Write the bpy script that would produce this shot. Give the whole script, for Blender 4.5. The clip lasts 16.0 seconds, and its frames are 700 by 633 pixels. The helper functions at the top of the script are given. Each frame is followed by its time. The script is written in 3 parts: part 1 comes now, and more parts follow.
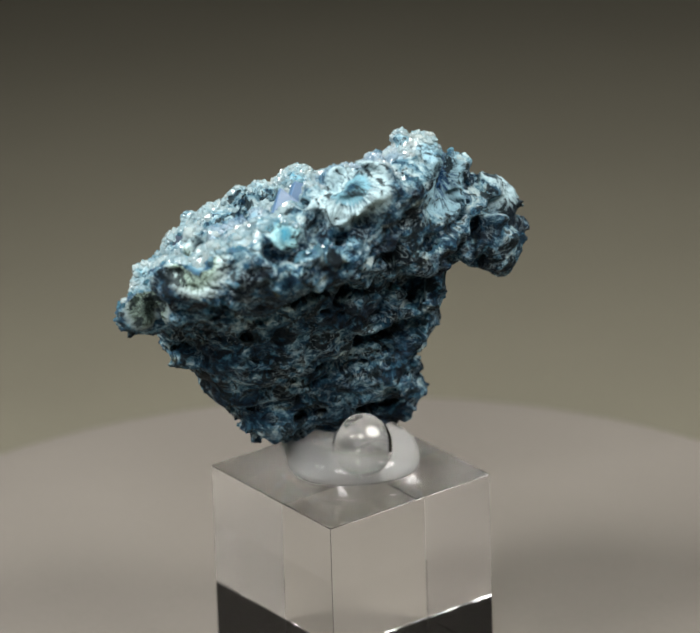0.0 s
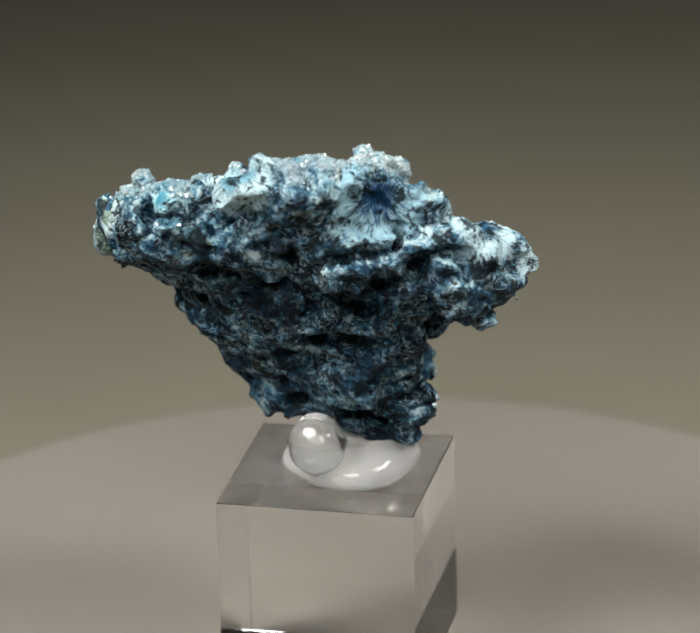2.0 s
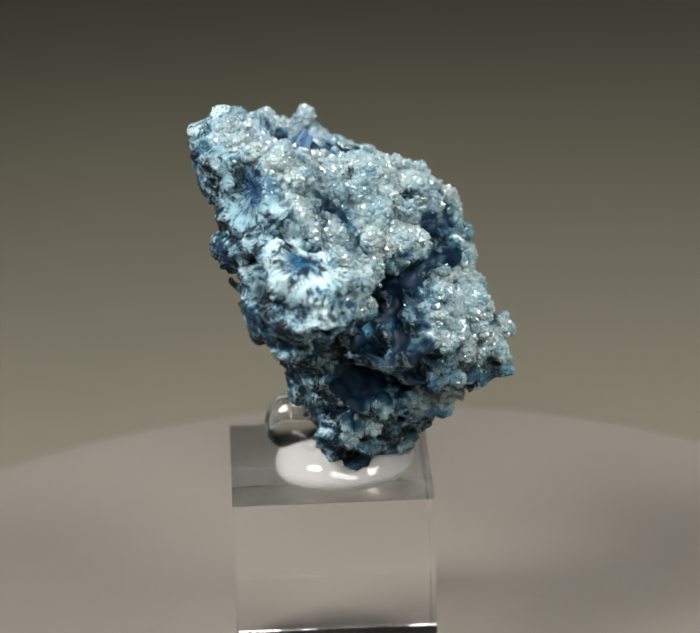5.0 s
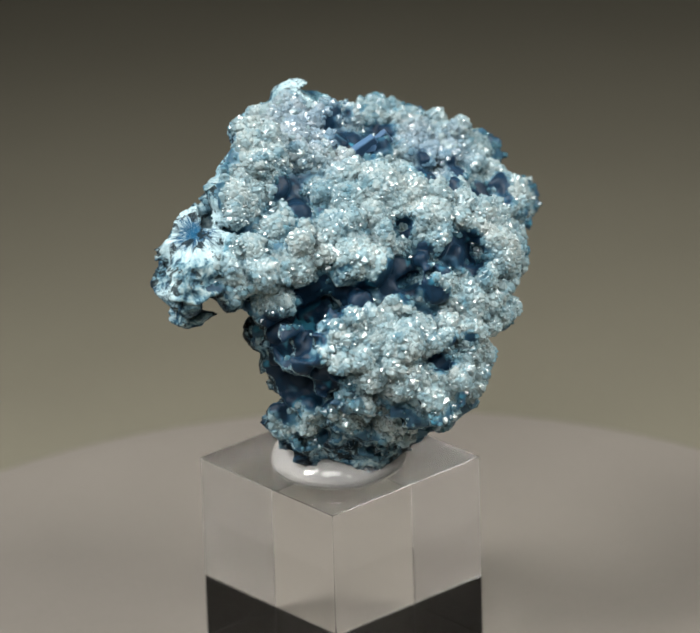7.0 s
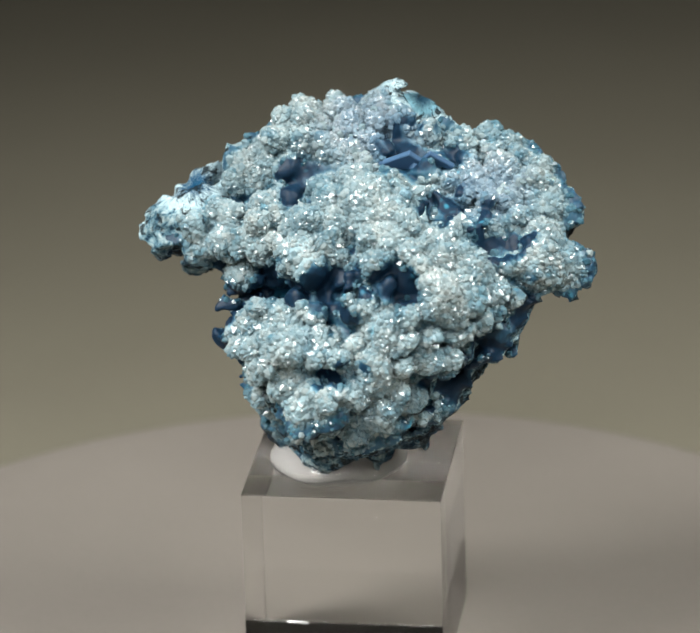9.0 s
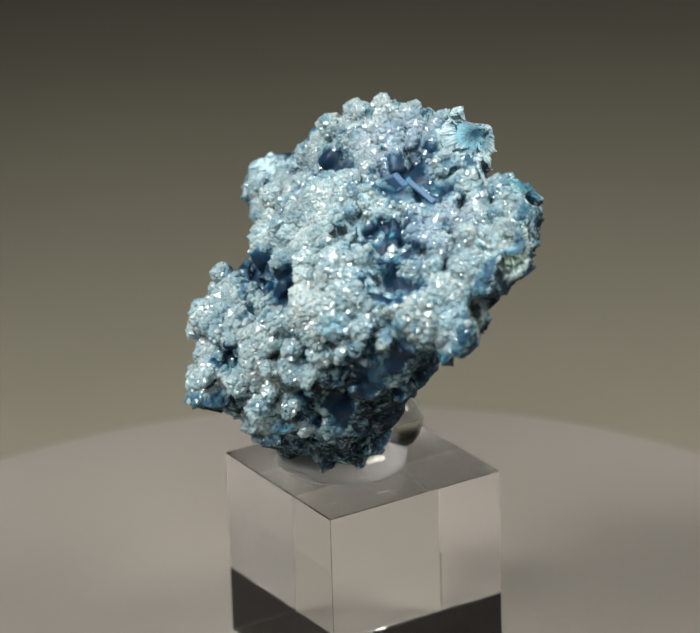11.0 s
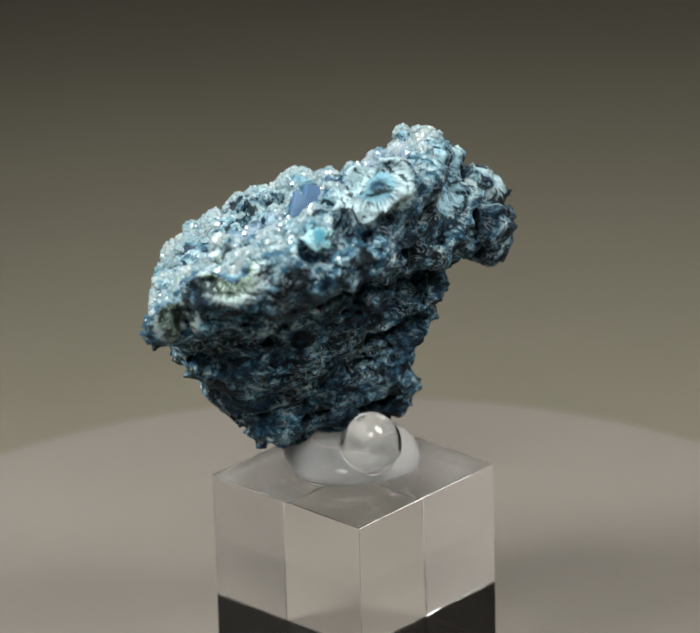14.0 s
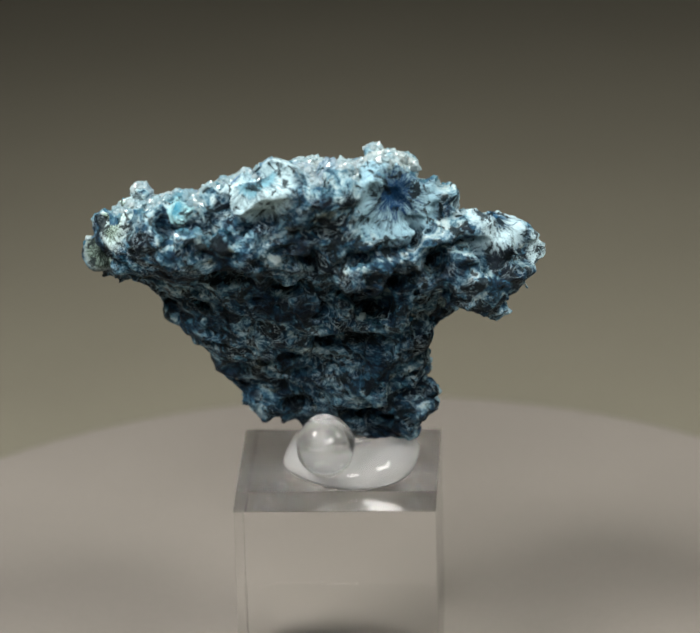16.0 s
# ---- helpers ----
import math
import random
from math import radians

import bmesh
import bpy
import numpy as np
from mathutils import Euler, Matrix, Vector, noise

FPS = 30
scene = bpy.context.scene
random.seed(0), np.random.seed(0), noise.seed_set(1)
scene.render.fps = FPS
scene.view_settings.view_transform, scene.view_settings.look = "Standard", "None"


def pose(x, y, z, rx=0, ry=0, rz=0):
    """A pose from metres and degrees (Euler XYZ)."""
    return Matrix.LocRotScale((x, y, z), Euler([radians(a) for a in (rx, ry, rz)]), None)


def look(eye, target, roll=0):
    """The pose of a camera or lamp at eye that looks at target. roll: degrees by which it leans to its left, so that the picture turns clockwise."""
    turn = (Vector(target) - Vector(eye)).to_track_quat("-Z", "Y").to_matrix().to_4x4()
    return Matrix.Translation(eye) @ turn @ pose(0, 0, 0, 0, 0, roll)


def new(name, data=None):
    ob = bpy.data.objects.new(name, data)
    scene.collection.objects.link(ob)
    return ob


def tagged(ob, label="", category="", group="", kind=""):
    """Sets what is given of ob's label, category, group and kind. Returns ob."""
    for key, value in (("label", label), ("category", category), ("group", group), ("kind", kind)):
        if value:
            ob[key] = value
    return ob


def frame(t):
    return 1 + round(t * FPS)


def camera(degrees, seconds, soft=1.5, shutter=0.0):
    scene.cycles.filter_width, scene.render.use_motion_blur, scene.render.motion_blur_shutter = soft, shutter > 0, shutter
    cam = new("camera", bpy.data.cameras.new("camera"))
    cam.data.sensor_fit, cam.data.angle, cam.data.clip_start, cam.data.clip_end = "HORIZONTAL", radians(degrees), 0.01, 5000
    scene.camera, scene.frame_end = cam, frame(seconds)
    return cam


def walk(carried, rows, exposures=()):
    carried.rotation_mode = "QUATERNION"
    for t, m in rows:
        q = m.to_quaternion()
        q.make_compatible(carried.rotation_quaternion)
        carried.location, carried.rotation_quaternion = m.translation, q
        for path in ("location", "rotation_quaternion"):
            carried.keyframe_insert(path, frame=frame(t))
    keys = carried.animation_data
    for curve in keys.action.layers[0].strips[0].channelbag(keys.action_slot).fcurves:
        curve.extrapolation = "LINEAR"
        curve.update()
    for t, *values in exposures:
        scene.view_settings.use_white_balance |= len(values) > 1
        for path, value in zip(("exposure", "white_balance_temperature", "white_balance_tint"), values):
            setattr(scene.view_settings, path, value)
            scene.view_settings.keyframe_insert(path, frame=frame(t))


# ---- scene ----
MM = 0.001
CUBE = 0.025                    # edge of the acrylic block
PERIOD = 14.404                 # seconds for one turn of the turntable

# ---- camera: stands still ----
cam = camera(8.2986, 16.0, 1.9)
EYE = (0.00109, -0.55403, 0.27490)
VIEW = look(EYE, (EYE[0], EYE[1] + 0.92365, EYE[2] - 0.38324), -1.644)
cam.data.dof.use_dof, cam.data.dof.focus_distance, cam.data.dof.aperture_fstop = True, 0.592, 28.0
walk(cam, [(0, VIEW), (16.0, VIEW)])

# ---- light ----
world = bpy.data.worlds.new("world")
world.use_nodes = True
world.node_tree.nodes["Background"].inputs[0].default_value = (0.9, 0.95, 1.0, 1)
world.node_tree.nodes["Background"].inputs[1].default_value = 0.02
scene.world = world


def area_lamp(name, eye, target, size, watts, colour, spread):
    data = bpy.data.lights.new(name, "AREA")
    data.shape, data.size, data.energy, data.color = "DISK", size, watts, colour
    data.spread = radians(spread)
    ob = new(name, data)
    ob.matrix_world = look(eye, target)
    return ob


area_lamp("left_lamp", (-0.27, -0.12, 0.37), (-0.035, -0.10, 0.0), 0.20, 0.97, (1.0, 0.985, 0.94), 84)
area_lamp("right_lamp", (0.27, -0.09, 0.37), (0.03, -0.08, 0.0), 0.20, 0.62, (1.0, 0.98, 0.92), 84)
area_lamp("front_lamp", (-0.05, -0.5, 0.50), (0.0, 0.0, 0.03), 0.30, 0.27, (0.99, 0.98, 0.97), 60)
scene.view_settings.exposure = 0.0


# ---- materials ----
class Nodes:
    """Short hand for a node material."""

    def __init__(self, name):
        self.mat = bpy.data.materials.new(name)
        self.mat.use_nodes = True
        self.tree = self.mat.node_tree
        self.bsdf = self.tree.nodes["Principled BSDF"]

    def add(self, kind, inputs=None, op="", clamp=False):
        n = self.tree.nodes.new(kind)
        if op:
            n.operation = op
        if clamp:
            n.use_clamp = True
        for k, v in (inputs or {}).items():
            self.put(n.inputs[k], v)
        return n

    def put(self, socket, v):
        if hasattr(v, "is_output"):
            self.tree.links.new(v, socket)
        else:
            socket.default_value = v

    def math(self, op, a, b=0.0, clamp=False):
        return self.add("ShaderNodeMath", {0: a, 1: b}, op, clamp).outputs[0]

    def coords(self, scale=(1000, 1000, 1000)):
        """Places in the thing's own space, in mm from the top of the block by default."""
        tc = self.add("ShaderNodeTexCoord").outputs["Object"]
        return self.add("ShaderNodeMapping", {"Vector": tc, "Scale": scale, "Location": (0, 0, -CUBE * scale[2])}).outputs[0]

    def noise(self, vec, scale, detail=4.0, rough=0.55, warp=0.0):
        return self.add("ShaderNodeTexNoise", {"Vector": vec, "Scale": scale, "Detail": detail,
                                               "Roughness": rough, "Distortion": warp}).outputs["Fac"]

    def ramp(self, fac, stops):
        n = self.add("ShaderNodeValToRGB", {0: fac})
        el = n.color_ramp.elements
        while len(el) < len(stops):
            el.new(0.5)
        for e, (at, c) in zip(el, stops):
            e.position = at
            e.color = (*c, 1) if len(c) == 3 else c
        return n.outputs[0]

    def mix(self, fac, a, b, how="MIX"):
        n = self.add("ShaderNodeMix")
        n.data_type, n.blend_type = "RGBA", how
        self.put(n.inputs[0], fac)
        for i, v in ((6, a), (7, b)):
            self.put(n.inputs[i], v if hasattr(v, "is_output") else (*v, 1))
        return n.outputs[2]

    def span(self, v, lo, hi):
        n = self.add("ShaderNodeMapRange", {0: v, 1: lo, 2: hi, 3: 0.0, 4: 1.0})
        n.interpolation_type = "SMOOTHSTEP"
        return n.outputs[0]

    def bump(self, height, strength, distance):
        n = self.add("ShaderNodeBump", {"Strength": strength, "Distance": distance, "Height": height})
        self.put(self.bsdf.inputs["Normal"], n.outputs[0])

    def attr(self, name):
        n = self.add("ShaderNodeAttribute")
        n.attribute_name = name
        return n.outputs["Fac"]

    def set(self, **kw):
        for k, v in kw.items():
            s = self.bsdf.inputs[k.replace("_", " ")]
            if not hasattr(v, "is_output") and isinstance(v, tuple) and len(v) == 3 and s.type == "RGBA":
                v = (*v, 1)
            self.put(s, v)
        return self.mat


def spray(n, vec, centre, radius, colour_in, core, ray, bite=1.5):
    """A radiating spherulite: fibres run out from its centre, dark in the core and pale at the ends."""
    out = n.add("ShaderNodeVectorMath", {0: vec, 1: centre}, "SUBTRACT").outputs[0]
    dist = n.add("ShaderNodeVectorMath", {0: out}, "LENGTH").outputs["Value"]
    way = n.add("ShaderNodeVectorMath", {0: out}, "NORMALIZE").outputs[0]
    fib = n.noise(way, 12.0, 3.0, 0.7, 0.3)
    rel = n.math("DIVIDE", dist, radius)
    shade = n.math("ADD", n.math("MULTIPLY", rel, 0.8), n.math("MULTIPLY", n.math("SUBTRACT", fib, 0.5), bite))
    col = n.ramp(shade, [(0.2, core), (0.44, tuple(c * 0.55 for c in ray)), (0.62, ray), (0.85, tuple(min(1, c * 1.2) for c in ray))])
    edge = n.math("ADD", rel, n.math("MULTIPLY", n.math("SUBTRACT", fib, 0.5), 0.7))
    return n.mix(n.math("SUBTRACT", 1.0, n.span(edge, 0.75, 1.05)), colour_in, col)


def burst(n, vec, cell, grain):
    """Fibres that radiate from scattered centres: how far along a fibre, and the fibre's own tone."""
    vor = n.add("ShaderNodeTexVoronoi", {"Vector": vec, "Scale": cell})
    out = n.add("ShaderNodeVectorMath", {0: vec, 1: vor.outputs["Position"]}, "SUBTRACT").outputs[0]
    way = n.add("ShaderNodeVectorMath", {0: out}, "NORMALIZE").outputs[0]
    shift = n.add("ShaderNodeVectorMath", {0: way, 1: vor.outputs["Color"]}, "ADD").outputs[0]
    return vor.outputs["Distance"], n.noise(shift, grain, 4.0, 0.65, 0.2)


def matrix_material():
    n = Nodes("fibrous_blue_stone")
    co = n.coords()
    a = n.noise(co, 0.2, 5.0, 0.6, 0.8)
    fine = n.noise(n.coords((850, 850, 1200)), 0.36, 7.0, 0.62, 1.9)
    reach, fibre = burst(n, n.add("ShaderNodeVectorMath", {0: co, 1: n.add("ShaderNodeVectorMath", {0: n.add("ShaderNodeTexNoise", {"Vector": co, "Scale": 0.5}).outputs["Color"], 3: 1.6}, "SCALE").outputs[0]}, "ADD").outputs[0], 0.17, 4.2)
    strand = n.math("ADD", n.math("MULTIPLY", fine, 0.5), n.math("MULTIPLY", fibre, 0.5))
    tone = n.math("ADD", n.math("MULTIPLY", a, 0.45), n.math("MULTIPLY", strand, 0.55))
    col = n.ramp(tone, [(0.42, (0.002, 0.004, 0.008)), (0.475, (0.006, 0.024, 0.048)), (0.515, (0.02, 0.07, 0.115)),
                        (0.55, (0.12, 0.22, 0.28)), (0.61, (0.46, 0.57, 0.6))])
    blue = n.noise(co, 0.3, 2.0, 0.5, 0.5)
    col = n.mix(n.math("MULTIPLY", n.span(blue, 0.48, 0.62), 0.7), col, n.ramp(strand, [(0.43, (0.003, 0.016, 0.035)), (0.51, (0.01, 0.055, 0.1)), (0.58, (0.06, 0.19, 0.27)), (0.65, (0.33, 0.5, 0.57))]))
    olive = n.noise(co, 0.24, 3.0, 0.6, 0.2)
    col = n.mix(n.math("MULTIPLY", n.span(olive, 0.6, 0.7), 0.75), col, n.ramp(strand, [(0.44, (0.012, 0.014, 0.008)), (0.53, (0.07, 0.07, 0.035)), (0.62, (0.32, 0.33, 0.24))]))
    # near-black patches: the shade inside voids put into the colour
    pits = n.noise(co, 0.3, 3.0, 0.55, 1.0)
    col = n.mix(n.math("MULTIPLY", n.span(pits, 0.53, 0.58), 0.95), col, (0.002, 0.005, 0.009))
    lace = n.math("ABSOLUTE", n.math("SUBTRACT", n.noise(n.coords((1000, 1000, 1600)), 0.26, 6.0, 0.58, 2.2), 0.5))
    lace = n.math("MULTIPLY", n.math("SUBTRACT", 1.0, n.span(lace, 0.006, 0.034)), n.span(n.noise(co, 0.21, 2.0), 0.36, 0.55))
    col = n.mix(n.math("MULTIPLY", lace, 0.5), col, n.ramp(fibre, [(0.4, (0.12, 0.2, 0.25)), (0.6, (0.42, 0.52, 0.56))]))
    xyz = n.add("ShaderNodeSeparateXYZ", {0: co})
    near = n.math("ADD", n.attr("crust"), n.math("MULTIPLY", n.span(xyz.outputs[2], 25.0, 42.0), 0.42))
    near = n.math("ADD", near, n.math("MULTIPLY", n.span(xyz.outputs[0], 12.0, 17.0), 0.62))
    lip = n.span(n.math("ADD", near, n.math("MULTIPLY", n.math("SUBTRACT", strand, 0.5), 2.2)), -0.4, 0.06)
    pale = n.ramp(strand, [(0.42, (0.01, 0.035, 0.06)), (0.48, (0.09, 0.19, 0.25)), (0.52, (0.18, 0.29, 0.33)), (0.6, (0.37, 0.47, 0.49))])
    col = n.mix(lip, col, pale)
    for centre, radius, core, ray in (
            ((12.0, -3.7, 40.4), 6.4, (0.003, 0.035, 0.1), (0.24, 0.4, 0.48)),
            ((18.2, 7.2, 35.2), 5.2, (0.005, 0.06, 0.13), (0.42, 0.58, 0.64)),
            ((1.4, -17.0, 44.1), 5.6, (0.004, 0.045, 0.09), (0.42, 0.58, 0.63)),
            ((-6.2, -23.2, 40.6), 2.4, (0.03, 0.2, 0.3), (0.3, 0.55, 0.6)),
            ((24.0, 12.4, 30.6), 3.6, (0.01, 0.14, 0.27), (0.5, 0.68, 0.74))):
        col = spray(n, co, centre, radius, col, core, ray)
    col = spray(n, co, (1.4, -17.0, 44.2), 2.8, col, (0.003, 0.03, 0.06), (0.16, 0.34, 0.42), 0.9)
    for centre, radius, tone in (((-16.8, -21.7, 36.4), 3.6, 1.0), ((-23.2, -18.0, 29.4), 2.6, 0.45)):
        col = spray(n, co, centre, radius * 1.25, col, (0.36 * tone, 0.5 * tone, 0.52 * tone), (0.46 * tone, 0.6 * tone, 0.62 * tone))
        col = spray(n, co, centre, radius, col, (0.006, 0.014, 0.011), (0.27 * tone, 0.38 * tone, 0.33 * tone), 3.4)
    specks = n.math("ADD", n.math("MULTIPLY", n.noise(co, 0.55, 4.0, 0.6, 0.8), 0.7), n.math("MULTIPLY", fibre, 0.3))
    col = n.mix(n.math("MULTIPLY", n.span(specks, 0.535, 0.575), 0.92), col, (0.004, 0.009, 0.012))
    n.bump(n.math("ADD", strand, n.math("MULTIPLY", n.noise(co, 1.5, 5.0, 0.7, 0.6), 0.6)), 0.8, 0.0006)
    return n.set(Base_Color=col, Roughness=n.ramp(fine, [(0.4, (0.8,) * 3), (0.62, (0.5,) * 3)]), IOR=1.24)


def crust_tint(n, co):
    """Where the druse is white, aqua, grey-blue or lavender, and its teal stains."""
    big = n.noise(co, 0.13, 4.0, 0.6, 0.8)
    teal = n.math("MULTIPLY", n.span(n.noise(co, 0.3, 2.0, 0.5, 0.4), 0.61, 0.72), 0.6)
    for centre, radius in (((-22.8, -1.2, 29.4), 2.6), ((-7.2, -22.0, 40.8), 2.4), ((-19.0, -15.0, 37.0), 1.8)):
        d = n.add("ShaderNodeVectorMath", {0: co, 1: centre}, "DISTANCE").outputs["Value"]
        teal = n.math("MAXIMUM", teal, n.math("MULTIPLY", n.math("SUBTRACT", 1.0, n.span(n.math("ADD", d, n.math("MULTIPLY", n.noise(co, 0.8), 2.0)), radius * 0.6, radius * 1.5)), 0.75))
    lavender = 0.0
    for centre, radius in (((-13.0, -13.0, 37.5), 6.5), ((2.0, -8.0, 43.0), 8.0)):
        d = n.add("ShaderNodeVectorMath", {0: co, 1: centre}, "DISTANCE").outputs["Value"]
        lavender = n.math("MAXIMUM", lavender, n.math("SUBTRACT", 1.0, n.span(n.math("ADD", d, n.math("MULTIPLY", big, 4.0)), radius * 0.6, radius * 1.5)))
    return big, teal, lavender


def crust_material():
    n = Nodes("pale_blue_druse")
    co = n.coords()
    big, teal, lavender = crust_tint(n, co)
    # gap darkens the crust: blue stone and recess shade both sit in this colour
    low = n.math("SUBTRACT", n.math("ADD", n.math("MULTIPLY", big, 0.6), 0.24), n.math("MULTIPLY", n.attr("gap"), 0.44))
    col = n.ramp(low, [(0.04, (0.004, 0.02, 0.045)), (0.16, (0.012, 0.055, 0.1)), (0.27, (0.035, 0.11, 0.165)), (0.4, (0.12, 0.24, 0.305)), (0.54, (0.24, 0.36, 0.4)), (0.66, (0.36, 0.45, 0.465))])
    cover = n.math("SUBTRACT", 1.0, n.attr("gap"), True)
    col = n.mix(n.math("MULTIPLY", lavender, n.math("MULTIPLY", cover, 0.4)), col, (0.19, 0.28, 0.42))
    col = n.mix(teal, col, (0.06, 0.3, 0.43))
    grain = n.add("ShaderNodeTexVoronoi", {"Vector": co, "Scale": 1.3}).outputs["Distance"]
    col = n.mix(n.math("MULTIPLY", grain, n.math("MULTIPLY", cover, 0.3)), col, (0.36, 0.43, 0.45))
    n.bump(n.math("MULTIPLY", grain, n.math("ADD", cover, 0.15)), 0.8, 0.0004)
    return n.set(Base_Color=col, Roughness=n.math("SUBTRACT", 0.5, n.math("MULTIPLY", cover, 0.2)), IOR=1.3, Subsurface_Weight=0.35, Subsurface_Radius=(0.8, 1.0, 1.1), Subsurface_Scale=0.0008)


def quartz_material():
    n = Nodes("clear_quartz")
    rnd = n.add("ShaderNodeNewGeometry").outputs["Random Per Island"]
    own = n.add("ShaderNodeObjectInfo").outputs["Random"]
    mixd = n.math("FRACT", n.math("ADD", rnd, own))
    co = n.coords()
    big, teal, lavender = crust_tint(n, co)
    # points in grooves are tinted darker: blue below, plus shade put into the colour
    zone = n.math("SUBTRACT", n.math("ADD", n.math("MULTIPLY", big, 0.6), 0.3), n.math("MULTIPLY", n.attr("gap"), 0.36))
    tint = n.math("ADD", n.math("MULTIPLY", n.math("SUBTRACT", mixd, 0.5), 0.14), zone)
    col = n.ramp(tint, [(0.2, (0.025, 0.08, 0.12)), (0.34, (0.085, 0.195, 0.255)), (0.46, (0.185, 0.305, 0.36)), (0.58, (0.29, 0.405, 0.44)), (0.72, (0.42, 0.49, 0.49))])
    col = n.mix(n.math("MULTIPLY", lavender, 0.35), col, (0.2, 0.27, 0.41))
    col = n.mix(n.math("MULTIPLY", teal, 0.8), col, (0.04, 0.19, 0.27))
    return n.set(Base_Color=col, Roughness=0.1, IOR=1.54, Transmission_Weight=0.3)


def plain(name, colour, rough, ior=1.5, transmission=0.0, grain=0.0, grain_scale=900.0, metal=0.0):
    n = Nodes(name)
    if grain:
        co = n.coords((1, 1, 1))
        v = n.noise(co, grain_scale, 5.0, 0.6)
        w = n.noise(co, grain_scale / 40, 3.0, 0.6)
        k = n.math("ADD", n.math("MULTIPLY", v, 0.5), n.math("MULTIPLY", w, 0.5))
        lo, hi = (tuple(c * f for c in colour) for f in (1 - grain, 1 + grain))
        n.set(Base_Color=n.ramp(k, [(0.35, lo), (0.65, hi)]))
        n.bump(v, 0.12, 0.0001)
    else:
        n.set(Base_Color=colour)
    return n.set(Roughness=rough, IOR=ior, Transmission_Weight=transmission, Metallic=metal)


STONE, CRUST, QUARTZ = matrix_material(), crust_material(), quartz_material()
ACRYLIC = plain("clear_acrylic", (0.99, 0.99, 0.985), 0.0, 1.49, 1.0)
GEL = plain("milky_gel", (0.97, 0.965, 0.95), 0.02, 1.42, 0.75)
CLEAR_GEL = plain("clear_gel", (0.96, 0.97, 0.97), 0.01, 1.42, 1.0)
BLUE_BLADE = plain("smoky_blue_blade", (0.07, 0.15, 0.27), 0.35, 1.4, 0.2)
PLATTER = plain("grey_turntable_plastic", (0.186, 0.17, 0.152), 0.34, 1.45, 0.0, 0.05, 1500.0)
PAPER = plain("grey_backdrop_paper", (0.153, 0.143, 0.108), 0.8, 1.4, 0.0, 0.06, 700.0)
DARK = plain("dark_studio_wall", (0.03, 0.03, 0.03), 0.8, 1.4, 0.0, 0.2, 40.0)


# ---- building helpers ----
def part(name, bm, material, parent=None, label=""):
    me = bpy.data.meshes.new(name)
    bm.to_mesh(me)
    bm.free()
    me.materials.append(material)
    ob = new(name, me)
    if parent:
        ob.parent = parent
    return tagged(ob, label)


def smooth(ob, on=True):
    ob.data.polygons.foreach_set("use_smooth", [on] * len(ob.data.polygons))
    return ob


def mesh_of(name, verts, faces, material, parent=None):
    me = bpy.data.meshes.new(name)
    me.from_pydata(verts.tolist() if hasattr(verts, "tolist") else verts, [], faces.tolist() if hasattr(faces, "tolist") else faces)
    me.update()
    me.materials.append(material)
    ob = new(name, me)
    if parent:
        ob.parent = parent
    return ob


def lathe(profile, steps=128):
    """A bmesh turned from (radius, height) pairs."""
    bm = bmesh.new()
    rings = [[bm.verts.new((r * math.cos(2 * math.pi * k / steps), r * math.sin(2 * math.pi * k / steps), z)) for k in range(steps)]
             for r, z in profile]
    for a, b in zip(rings, rings[1:]):
        for k in range(steps):
            bm.faces.new((a[k], a[(k + 1) % steps], b[(k + 1) % steps], b[k]))
    bm.faces.new(rings[0][::-1])
    bm.faces.new(rings[-1])
    bmesh.ops.recalc_face_normals(bm, faces=bm.faces)
    return bm


# ---- the studio ----
def build_studio():
    bm = bmesh.new()
    rows = [(-1.2, -0.012), (0.55, -0.012)]
    for k in range(1, 9):
        a = math.pi / 2 * k / 14
        rows.append((0.55 + 0.25 * math.sin(a), -0.012 + 0.25 * (1 - math.cos(a))))
    line = [[bm.verts.new((x, y, z)) for x in (-1.2, 1.2)] for y, z in rows]
    for a, b in zip(line, line[1:]):
        bm.faces.new((a[0], a[1], b[1], b[0]))
    sheet = smooth(part("ground", bm, PAPER))
    tagged(sheet, "grey paper sheet swept up behind a turntable", "backdrop", kind="structure")
    for name, lo, hi in (("wall_back", (-1.3, 0.9, -0.1), (1.3, 0.95, 1.6)), ("wall_left", (-1.3, -1.3, -0.1), (-1.25, 0.9, 1.6)),
                         ("wall_right", (1.25, -1.3, -0.1), (1.3, 0.9, 1.6)), ("wall_front", (-1.25, -1.3, -0.1), (1.25, -1.25, 1.6)),
                         ("ceiling", (-1.3, -1.3, 1.6), (1.3, 0.95, 1.65)), ("floor", (-1.3, -1.3, -0.15), (1.3, 0.95, -0.1))):
        bm = bmesh.new()
        bmesh.ops.create_cube(bm, size=1)
        for v in bm.verts:
            v.co = [lo[i] + (v.co[i] + 0.5) * (hi[i] - lo[i]) for i in range(3)]
        tagged(part(name, bm, DARK), "dark unlit studio " + name.split("_")[0], name.split("_")[0], kind="structure")


